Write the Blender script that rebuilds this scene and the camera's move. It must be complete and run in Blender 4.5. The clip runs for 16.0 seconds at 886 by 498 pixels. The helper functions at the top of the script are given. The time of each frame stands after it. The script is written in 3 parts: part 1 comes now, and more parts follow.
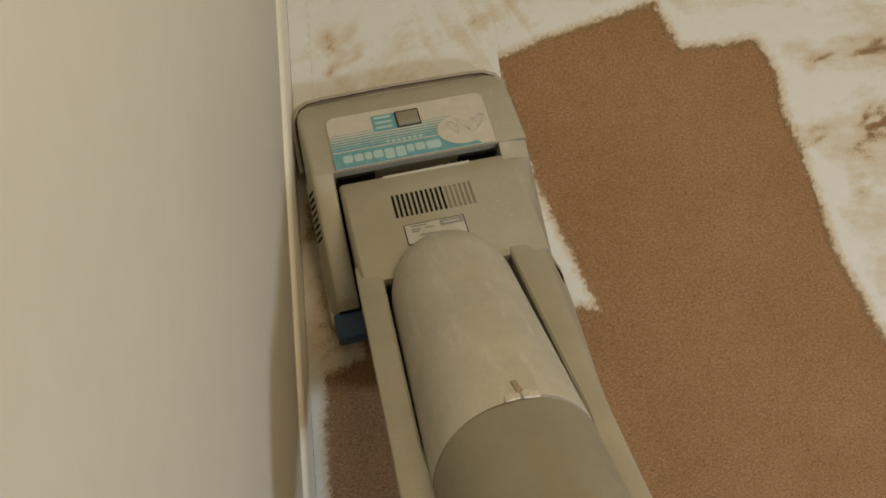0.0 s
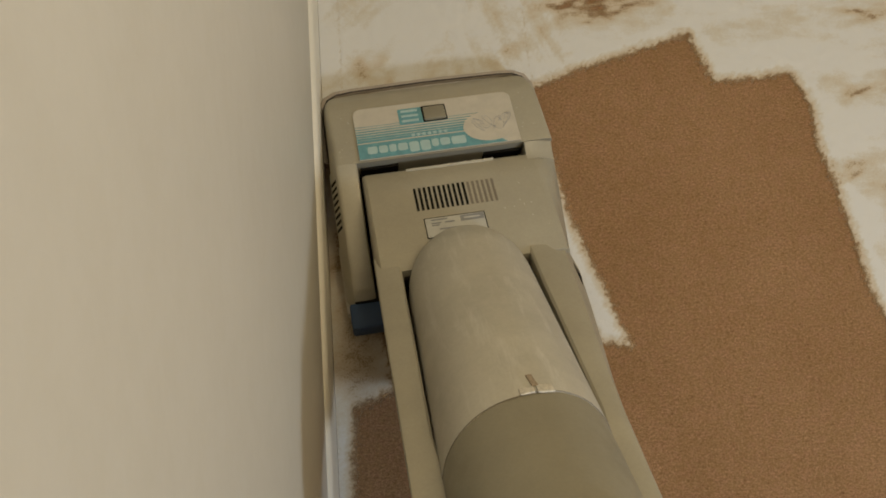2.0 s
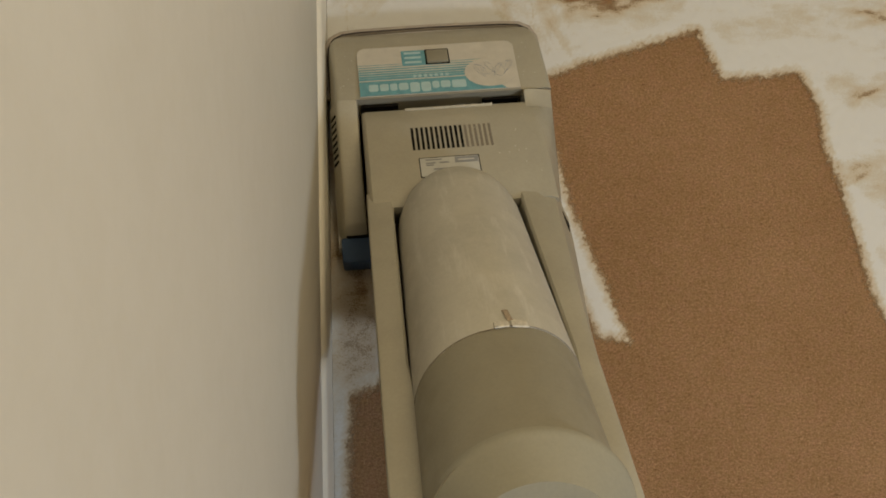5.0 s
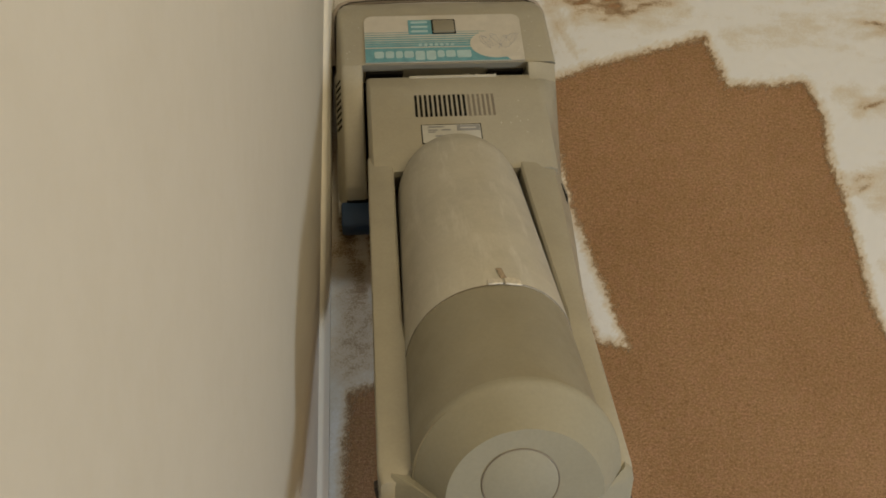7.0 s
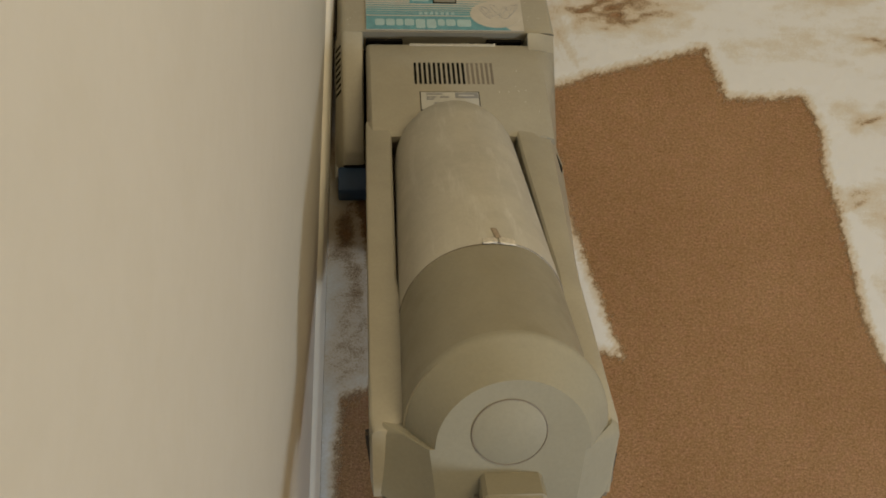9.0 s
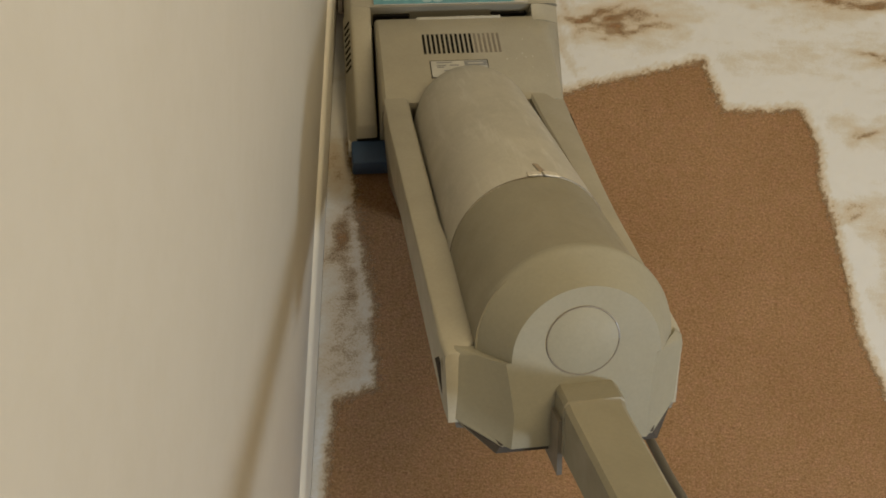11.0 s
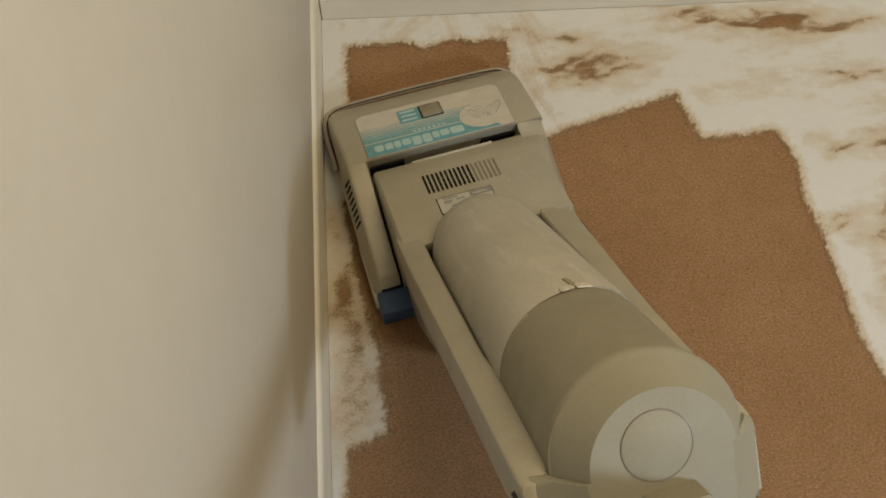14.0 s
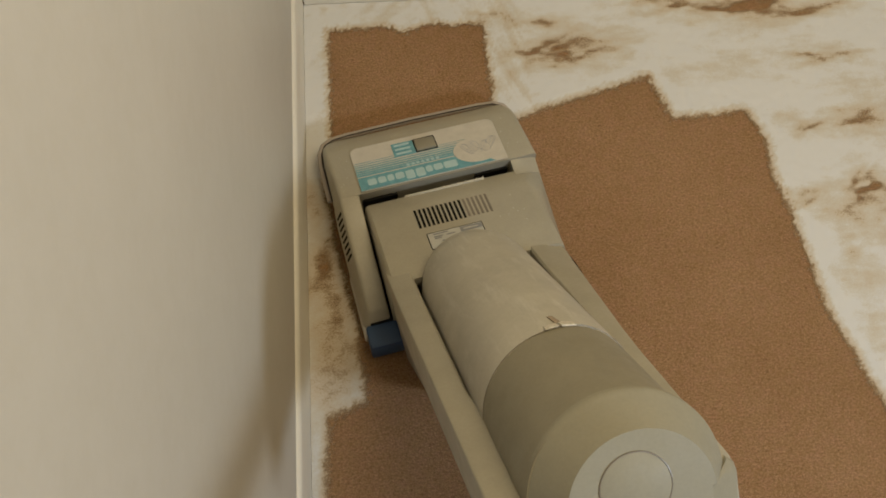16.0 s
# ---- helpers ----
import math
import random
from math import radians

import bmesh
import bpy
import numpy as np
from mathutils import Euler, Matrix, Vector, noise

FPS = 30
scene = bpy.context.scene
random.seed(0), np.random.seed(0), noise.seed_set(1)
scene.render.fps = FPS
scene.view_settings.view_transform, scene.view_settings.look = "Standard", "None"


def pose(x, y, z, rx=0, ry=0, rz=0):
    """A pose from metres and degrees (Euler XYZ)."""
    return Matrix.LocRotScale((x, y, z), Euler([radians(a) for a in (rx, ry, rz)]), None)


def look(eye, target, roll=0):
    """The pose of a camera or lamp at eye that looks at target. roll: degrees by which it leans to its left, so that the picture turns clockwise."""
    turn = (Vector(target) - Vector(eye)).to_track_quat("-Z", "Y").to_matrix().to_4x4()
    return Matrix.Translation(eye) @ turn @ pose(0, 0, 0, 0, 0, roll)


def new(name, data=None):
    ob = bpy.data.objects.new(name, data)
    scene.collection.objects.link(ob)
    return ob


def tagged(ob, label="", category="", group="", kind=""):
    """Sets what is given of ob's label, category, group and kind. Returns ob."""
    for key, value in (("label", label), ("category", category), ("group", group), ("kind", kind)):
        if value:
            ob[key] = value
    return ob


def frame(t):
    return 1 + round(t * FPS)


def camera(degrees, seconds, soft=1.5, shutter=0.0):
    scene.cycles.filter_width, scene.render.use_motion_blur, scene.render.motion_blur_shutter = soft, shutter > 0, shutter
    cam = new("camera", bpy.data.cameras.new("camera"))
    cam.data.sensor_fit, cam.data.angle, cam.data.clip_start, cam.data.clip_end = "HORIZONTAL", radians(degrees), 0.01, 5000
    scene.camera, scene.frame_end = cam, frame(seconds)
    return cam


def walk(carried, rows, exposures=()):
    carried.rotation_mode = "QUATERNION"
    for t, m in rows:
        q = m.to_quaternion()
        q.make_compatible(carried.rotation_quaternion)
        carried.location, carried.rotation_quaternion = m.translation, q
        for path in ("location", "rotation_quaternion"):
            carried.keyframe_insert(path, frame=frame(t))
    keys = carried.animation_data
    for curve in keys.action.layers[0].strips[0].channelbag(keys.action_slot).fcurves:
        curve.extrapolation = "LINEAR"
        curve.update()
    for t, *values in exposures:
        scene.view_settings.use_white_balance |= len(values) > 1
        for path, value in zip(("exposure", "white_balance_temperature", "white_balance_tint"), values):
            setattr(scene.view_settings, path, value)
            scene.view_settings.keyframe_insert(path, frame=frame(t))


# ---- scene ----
cam = camera(49.8, 16.0, soft=1.75)
PATH = [
    (0, (0.091, 0.231, 1.481), (0.267, 0.785, -0.433), 12.5),
    (0.5, (0.07, 0.245, 1.482), (0.268, 0.821, -0.423), 13.7),
    (1, (0.081, 0.259, 1.48), (0.225, 0.842, -0.428), 9.2),
    (1.5, (0.076, 0.265, 1.473), (0.218, 0.853, -0.433), 9.3),
    (2, (0.068, 0.263, 1.47), (0.218, 0.849, -0.436), 10.4),
    (2.5, (0.069, 0.27, 1.473), (0.218, 0.848, -0.436), 10.5),
    (3, (0.068, 0.271, 1.471), (0.21, 0.845, -0.439), 9.7),
    (3.5, (0.07, 0.267, 1.467), (0.211, 0.839, -0.444), 10.6),
    (4, (0.077, 0.268, 1.475), (0.212, 0.83, -0.44), 10.6),
    (6.5, (0.061, 0.273, 1.467), (0.213, 0.831, -0.447), 14.3),
    (7, (0.069, 0.276, 1.472), (0.212, 0.828, -0.446), 13.8),
    (7.5, (0.061, 0.276, 1.466), (0.214, 0.824, -0.451), 14.9),
    (8, (0.059, 0.278, 1.466), (0.213, 0.822, -0.452), 15.4),
    (8.5, (0.054, 0.282, 1.468), (0.229, 0.842, -0.444), 17.3),
    (9, (0.05, 0.287, 1.469), (0.225, 0.837, -0.446), 18.2),
    (11.3, (0.072, 0.272, 1.476), (0.233, 0.862, -0.428), 16.9),
    (11.5, (0.098, 0.272, 1.49), (0.244, 0.88, -0.41), 14.1),
    (12, (0.094, 0.26, 1.479), (0.27, 0.913, -0.403), 13.1),
    (12.5, (0.111, 0.253, 1.493), (0.256, 0.934, -0.382), 8.4),
    (13, (0.127, 0.235, 1.498), (0.238, 0.948, -0.367), 4.6),
    (13.5, (0.122, 0.214, 1.498), (0.219, 0.955, -0.357), 3.4),
    (14, (0.122, 0.169, 1.499), (0.215, 0.946, -0.341), 3.2),
    (14.5, (0.115, 0.152, 1.5), (0.211, 0.927, -0.341), 4.1),
    (15, (0.134, 0.129, 1.51), (0.218, 0.92, -0.325), 3.3),
    (15.5, (0.144, 0.107, 1.51), (0.232, 0.905, -0.322), 3.6),
    (16, (0.148, 0.094, 1.514), (0.251, 0.891, -0.317), 3.5),
]
walk(cam, [(t, look(eye, target, roll)) for t, eye, target, roll in PATH],
     exposures=[(0, -0.19), (1.5, -0.23), (9.0, -0.24), (11.5, -0.12), (16, -0.15)])

# ---------------------------------------------------------------- light
world = bpy.data.worlds.new("world")
scene.world = world
world.use_nodes = True
world.node_tree.nodes["Background"].inputs[0].default_value = (0.9, 0.75, 0.55, 1)
world.node_tree.nodes["Background"].inputs[1].default_value = 0.05


def area(name, at, target, size, size_y, power, colour):
    data = bpy.data.lights.new(name, "AREA")
    data.shape, data.size, data.size_y, data.energy, data.color = "RECTANGLE", size, size_y, power, colour
    ob = new(name, data)
    ob.matrix_world = look(at, target)
    return ob


area("ceiling_light", (0.90, 0.66, 2.34), (0.90, 0.66, 0), 1.10, 0.90, 21.5, (1.0, 0.81, 0.50))
# unseen cool source behind right, added in mid-room; no window there
area("cool_light", (1.72, -0.84, 1.62), (0.3, 0.5, 0.3), 0.25, 0.30, 27.5, (0.69, 0.80, 0.93))


# ---------------------------------------------------------------- materials
def nodes_of(name, rough=0.6, colour=(0.5, 0.5, 0.5)):
    m = bpy.data.materials.new(name)
    m.use_nodes = True
    t = m.node_tree
    b = t.nodes["Principled BSDF"]
    b.inputs["Roughness"].default_value = rough
    b.inputs["Base Color"].default_value = (*colour, 1)
    return m, t, b


def noise_node(t, scale, detail=4.0, rough=0.6, stretch=(1, 1, 1)):
    co = t.nodes.new("ShaderNodeTexCoord")
    mp = t.nodes.new("ShaderNodeMapping")
    mp.inputs["Scale"].default_value = stretch
    n = t.nodes.new("ShaderNodeTexNoise")
    n.inputs["Scale"].default_value, n.inputs["Detail"].default_value, n.inputs["Roughness"].default_value = scale, detail, rough
    t.links.new(co.outputs["Object"], mp.inputs[0])
    t.links.new(mp.outputs[0], n.inputs["Vector"])
    return n.outputs["Fac"]


def ramp(t, fac, stops):
    r = t.nodes.new("ShaderNodeValToRGB")
    e = r.color_ramp.elements
    while len(e) < len(stops):
        e.new(0.5)
    for i, (p, c) in enumerate(stops):
        e[i].position, e[i].color = p, (*c, 1)
    t.links.new(fac, r.inputs[0])
    return r.outputs[0]


def mix(t, a, b, fac=0.5, mode="MIX"):
    n = t.nodes.new("ShaderNodeMix")
    n.data_type, n.blend_type = "RGBA", mode
    for sock, val in ((n.inputs["Factor"], fac), (n.inputs[6], a), (n.inputs[7], b)):
        if isinstance(val, bpy.types.NodeSocket):
            t.links.new(val, sock)
        elif isinstance(val, (int, float)):
            sock.default_value = val
        else:
            sock.default_value = (*val, 1)
    return n.outputs[2]


def bump(t, b, height, strength=0.3, distance=0.001):
    n = t.nodes.new("ShaderNodeBump")
    n.inputs["Strength"].default_value, n.inputs["Distance"].default_value = strength, distance
    t.links.new(height, n.inputs["Height"])
    t.links.new(n.outputs[0], b.inputs["Normal"])


def worn_plastic(name, colour, rough=0.42, dirt=0.90):
    m, t, b = nodes_of(name, rough)
    dark = tuple(c * dirt for c in colour)
    stains = ramp(t, noise_node(t, 9, 5, 0.65), [(0.35, dark), (0.62, colour)])
    grain = ramp(t, noise_node(t, 260, 3), [(0.3, (0.96, 0.96, 0.96)), (0.7, (1.03, 1.03, 1.03))])
    t.links.new(mix(t, stains, grain, 1.0, "MULTIPLY"), b.inputs["Base Color"])
    t.links.new(ramp(t, noise_node(t, 24, 4), [(0.3, (rough - 0.08,) * 3), (0.7, (rough + 0.14,) * 3)]), b.inputs["Roughness"])
    bump(t, b, noise_node(t, 700, 2), 0.12, 0.0004)
    return m


def plain(name, colour, rough=0.5, vary=0.15, scale=40):
    m, t, b = nodes_of(name, rough)
    t.links.new(ramp(t, noise_node(t, scale, 4), [(0.3, tuple(c * (1 - vary) for c in colour)), (0.7, colour)]), b.inputs["Base Color"])
    return m


def carpet_material():
    m, t, b = nodes_of("brown_carpet", 0.95)
    b.inputs["Specular IOR Level"].default_value = 0.15
    pile = ramp(t, noise_node(t, 430, 2, 0.8), [(0.26, (0.188, 0.098, 0.043)), (0.50, (0.305, 0.175, 0.087)), (0.76, (0.43, 0.278, 0.160))])
    # tufts that stand apart, small places where the pile leans, and broad drifts of tone
    tufts = ramp(t, noise_node(t, 230, 5, 0.8, (0.8, 1.25, 1)), [(0.30, (0.60, 0.57, 0.54)), (0.50, (1.0, 1.0, 1.0)), (0.70, (1.38, 1.43, 1.50))])
    lean = ramp(t, noise_node(t, 44, 6, 0.8), [(0.30, (0.90, 0.88, 0.84)), (0.45, (0.98, 1.0, 0.95)), (0.58, (1.04, 1.01, 1.05)), (0.72, (1.12, 1.12, 1.15))])
    broad = ramp(t, noise_node(t, 5, 4, 0.65), [(0.3, (0.92, 0.90, 0.86)), (0.7, (1.07, 1.08, 1.11))])
    flecks = ramp(t, noise_node(t, 115, 3, 0.7, (0.7, 1.5, 1)), [(0.27, (0.50, 0.46, 0.44)), (0.36, (0.97, 0.97, 0.97)), (0.64, (0.97, 0.97, 0.97)), (0.74, (1.32, 1.36, 1.42))])
    tone = mix(t, mix(t, mix(t, pile, tufts, 1.0, "MULTIPLY"), flecks, 1.0, "MULTIPLY"), lean, 1.0, "MULTIPLY")
    t.links.new(mix(t, tone, broad, 1.0, "MULTIPLY"), b.inputs["Base Color"])
    lumps = ramp(t, noise_node(t, 170, 3, 0.7, (0.75, 1.35, 1)), [(0.56, (0, 0, 0)), (0.72, (1, 1, 1))])
    bump(t, b, mix(t, noise_node(t, 330, 4, 0.85), lumps, 0.5), 0.55, 0.005)
    return m


def powder_material():
    m, t, b = nodes_of("white_cleaning_powder", 0.95)
    b.inputs["Specular IOR Level"].default_value = 0.1
    at = t.nodes.new("ShaderNodeAttribute")
    at.attribute_name = "amount"
    mid = noise_node(t, 70, 5, 0.7, (0.6, 1.3, 1))

    def plus(height, weight, below):
        n = t.nodes.new("ShaderNodeMath")
        n.operation = "MULTIPLY_ADD"
        n.inputs[1].default_value = weight
        t.links.new(height, n.inputs[0])
        t.links.new(below, n.inputs[2])
        return n.outputs[0]

    def spread(value, low, high):
        n = t.nodes.new("ShaderNodeMapRange")
        n.inputs[1].default_value, n.inputs[2].default_value = low, high
        t.links.new(value, n.inputs[0])
        return n.outputs[0]

    total = plus(mid, 0.42, plus(noise_node(t, 330, 4, 0.85), 0.75, at.outputs["Fac"]))
    # how much of the pile the powder hides
    tone = ramp(t, spread(total, 0.66, 1.50), [(0.0, (0.37, 0.235, 0.120)), (0.22, (0.45, 0.325, 0.195)), (0.46, (0.535, 0.455, 0.345)), (0.75, (0.580, 0.540, 0.462)), (1.0, (0.640, 0.628, 0.598))])
    t.links.new(tone, b.inputs["Base Color"])
    t.links.new(spread(total, 0.62, 1.02), b.inputs["Alpha"])
    bump(t, b, noise_node(t, 200, 4, 0.65), 0.3, 0.002)
    return m


def wall_material(name, colour):
    m, t, b = nodes_of(name, 0.48)
    # broad soft patches of light, put into the paint colour
    light_patches = ramp(t, noise_node(t, 2.2, 3), [(0.3, tuple(c * k for c, k in zip(colour, (0.93, 0.925, 0.92)))), (0.7, colour)])
    specks = ramp(t, noise_node(t, 45, 5, 0.7), [(0.32, (0.97, 0.965, 0.95)), (0.6, (1.0, 1.0, 1.0))])
    t.links.new(mix(t, light_patches, specks, 1.0, "MULTIPLY"), b.inputs["Base Color"])
    bump(t, b, noise_node(t, 130, 3), 0.08, 0.001)
    return m


WALL = wall_material("cream_wall_paint", (0.585, 0.547, 0.465))
TRIM = wall_material("cream_gloss_trim", (0.78, 0.735, 0.625))
TRIM.node_tree.nodes["Principled BSDF"].inputs["Roughness"].default_value = 0.35
CEIL = wall_material("white_ceiling", (0.8, 0.78, 0.74))
CARPET = carpet_material()
POWDER = powder_material()
GREY = worn_plastic("greige_plastic", (0.380, 0.348, 0.266))
SHELL = worn_plastic("pale_beige_plastic", (0.485, 0.455, 0.375), 0.5, 0.84)
t = SHELL.node_tree
b = t.nodes["Principled BSDF"]
under = b.inputs["Base Color"].links[0].from_socket
scuff = ramp(t, noise_node(t, 30, 5, 0.7, (2.2, 0.35, 0.35)), [(0.52, (0, 0, 0)), (0.72, (0.65, 0.65, 0.65))])
t.links.new(mix(t, under, (0.58, 0.555, 0.49), scuff), b.inputs["Base Color"])
OLIVE = worn_plastic("olive_beige_plastic", (0.262, 0.236, 0.168), 0.5, 0.88)
CAP = worn_plastic("end_cap_plastic", (0.288, 0.268, 0.200), 0.60, 0.95)
CAP.node_tree.nodes["Principled BSDF"].inputs["Specular IOR Level"].default_value = 0.4
# near-black for dark parts, and for the shade inside slots, holes and gaps
DARK = plain("dark_plastic_and_shade", (0.012, 0.011, 0.010), 0.9)
DARK.node_tree.nodes["Principled BSDF"].inputs["Specular IOR Level"].default_value = 0.1
RUST = plain("rusty_worn_metal", (0.42, 0.33, 0.23), 0.6, 0.5, 250)
RIM = plain("charcoal_rubber", (0.06, 0.05, 0.042), 0.85)
BLUE = plain("blue_plastic", (0.028, 0.068, 0.15), 0.5)
LABEL = plain("off_white_vinyl", (0.56, 0.52, 0.44), 0.45, 0.12, 60)
TEAL = plain("teal_print", (0.15, 0.36, 0.40), 0.45, 0.25, 90)
PALE = plain("pale_teal_print", (0.40, 0.55, 0.55), 0.45, 0.12, 60)
INK = plain("faded_ballpoint_ink", (0.36, 0.37, 0.40), 0.5)
PLATE = plain("silver_rating_plate", (0.52, 0.51, 0.46), 0.35)
PLATEGREY = plain("grey_print", (0.27, 0.27, 0.27), 0.4)
TAPE = plain("worn_white_tape", (0.68, 0.63, 0.53), 0.7, 0.35, 220)
# darker copy of the greige; carries the shade of grooves and gaps
SHALLOW = worn_plastic("shaded_greige_plastic", (0.20, 0.17, 0.13))
CORD = plain("grey_cord_rubber", (0.13, 0.12, 0.10), 0.5)


# ---------------------------------------------------------------- building
def finish(bm, smooth=True):
    bmesh.ops.recalc_face_normals(bm, faces=bm.faces[:])
    if smooth:
        for f in bm.faces:
            f.smooth = True
        for e in bm.edges:
            if len(e.link_faces) == 2 and e.calc_face_angle(0) > radians(38):
                e.smooth = False


def part(name, bm, material, parent=None, label="", smooth=True, move=None):
    finish(bm, smooth)
    me = bpy.data.meshes.new(name)
    bm.to_mesh(me)
    bm.free()
    me.materials.append(material)
    ob = new(name, me)
    if parent:
        ob.parent = parent
    if move:
        ob.matrix_basis = move
    if label:
        ob["label"] = label
    return ob


def loft(sections, bm=None, caps=True):
    """A skin over closed rings of equally many points."""
    bm = bm or bmesh.new()
    rings = [[bm.verts.new(p) for p in s] for s in sections]
    for a, b in zip(rings, rings[1:]):
        n = len(a)
        for i in range(n):
            bm.faces.new((a[i], a[(i + 1) % n], b[(i + 1) % n], b[i]))
    if caps:
        bm.faces.new(rings[0])
        bm.faces.new(rings[-1])
    return bm


def box(x0, x1, y0, y1, z0, z1, bevel=0.0, bm=None, seg=2, m=None):
    own = bmesh.new()
    bmesh.ops.create_cube(own, size=1)
    for v in own.verts:
        v.co = ((x0 + x1) / 2 + v.co.x * (x1 - x0), (y0 + y1) / 2 + v.co.y * (y1 - y0), (z0 + z1) / 2 + v.co.z * (z1 - z0))
    if bevel:
        bmesh.ops.bevel(own, geom=own.edges[:], offset=bevel, segments=seg, profile=0.5, affect="EDGES")
    if m:
        bmesh.ops.transform(own, matrix=m, verts=own.verts[:])
    if bm is None:
        return own
    me = bpy.data.meshes.new("tmp")
    own.to_mesh(me)
    own.free()
    bm.from_mesh(me)
    bpy.data.meshes.remove(me)
    return bm


def plate(outline, z0, z1, m=None):
    """A flat piece of any outline."""
    bm = bmesh.new()
    lo = [bm.verts.new((x, y, z0)) for x, y in outline]
    hi = [bm.verts.new((x, y, z1)) for x, y in outline]
    n = len(lo)
    for i in range(n):
        bm.faces.new((lo[i], lo[(i + 1) % n], hi[(i + 1) % n], hi[i]))
    bm.faces.new(hi)
    bm.faces.new(lo[::-1])
    if m:
        bmesh.ops.transform(bm, matrix=m, verts=bm.verts[:])
    return bm


def round_rect(x0, x1, y0, y1, r, seg=6):
    pts = []
    for cx, cy, a in ((x1 - r, y1 - r, 0), (x0 + r, y1 - r, 90), (x0 + r, y0 + r, 180), (x1 - r, y0 + r, 270)):
        pts += [(cx + r * math.cos(radians(a + 90 * i / seg)), cy + r * math.sin(radians(a + 90 * i / seg))) for i in range(seg + 1)]
    return pts


def tube(points, r, seg=10):
    bm = bmesh.new()
    pts = [Vector(p) for p in points]
    rings = []
    for i, p in enumerate(pts):
        d = (pts[min(i + 1, len(pts) - 1)] - pts[max(i - 1, 0)]).normalized()
        a = d.orthogonal().normalized() if i == 0 else (rings[-1][1] - d * rings[-1][1].dot(d)).normalized()
        b = d.cross(a)
        rings.append(([p + r * (math.cos(k * math.tau / seg) * a + math.sin(k * math.tau / seg) * b) for k in range(seg)], a))
    return loft([q for q, _ in rings], bm)


# ---------------------------------------------------------------- room
FAR, RIGHT, BACK, TOP = 1.283, 3.3, -2.4, 2.4
part("floor", box(-0.01, RIGHT, BACK, FAR + 0.01, -0.1, 0.0), CARPET, smooth=False)
tagged(bpy.data.objects["floor"], "brown cut-pile carpet, swept clean in lanes", "carpet", kind="structure")
tagged(part("wall_left", box(-0.12, -0.01, BACK, FAR + 0.1, -0.1, TOP), WALL, smooth=False), "smooth cream painted wall", "wall", kind="structure")
tagged(part("wall_far", box(-0.01, RIGHT, FAR + 0.01, FAR + 0.1, -0.1, TOP), WALL, smooth=False), "smooth cream painted wall", "wall", kind="structure")
tagged(part("wall_right", box(RIGHT, RIGHT + 0.1, BACK, FAR + 0.1, -0.1, TOP), WALL, smooth=False), "plain cream painted wall", "wall", kind="structure")
tagged(part("wall_back", box(-0.12, RIGHT + 0.1, BACK - 0.1, BACK, -0.1, TOP), WALL, smooth=False), "plain cream painted wall", "wall", kind="structure")
tagged(part("ceiling", box(-0.12, RIGHT + 0.1, BACK - 0.1, FAR + 0.1, TOP, TOP + 0.1), CEIL, smooth=False), "plain white ceiling", "ceiling", kind="structure")


def skirting(name, length, m):
    """A moulded board: a flat face, a small step and a rounded nose; runs along local y, face towards local x."""
    prof = [(-0.010, -0.006), (0.0, -0.006), (0.0, 0.094), (-0.0015, 0.098), (-0.0015, 0.106), (-0.003, 0.113), (-0.006, 0.118), (-0.010, 0.120)]
    bm = loft([[(x, y, z) for x, z in prof] for y in (0.0, length)])
    bmesh.ops.transform(bm, matrix=m, verts=bm.verts[:])
    return tagged(part(name, bm, TRIM), "cream gloss-painted moulded skirting board", "skirting board", kind="structure")


skirting("baseboard", FAR - BACK, pose(0, BACK, 0))
skirting("baseboard", RIGHT - 0.002, pose(0.002, FAR, 0, 0, 0, -90))

# ---------------------------------------------------------------- powder on the carpet
CLEAN = [(0.352, 0.992), (0.48, 1.034), (0.645, 1.083), (0.676, 0.991), (0.745, 0.991), (0.817, 1.0), (0.842, 0.93), (0.838, 0.868), (0.854, 0.78), (0.866, 0.70), (0.878, 0.60), (0.93, 0.44), (1.0, 0.2), (1.0, -0.6),
         (0.02, -0.6), (0.026, 0.38), (0.034, 0.462), (0.096, 0.490), (0.092, 0.60), (0.064, 0.76), (0.040, 0.90), (0.340, 0.93), (0.345, 0.76), (0.416, 0.546), (0.470, 0.537), (0.397, 0.752)]
LANE = (0.046, 0.346, 1.222)          # the lane that the machine clears: both sides and its far end
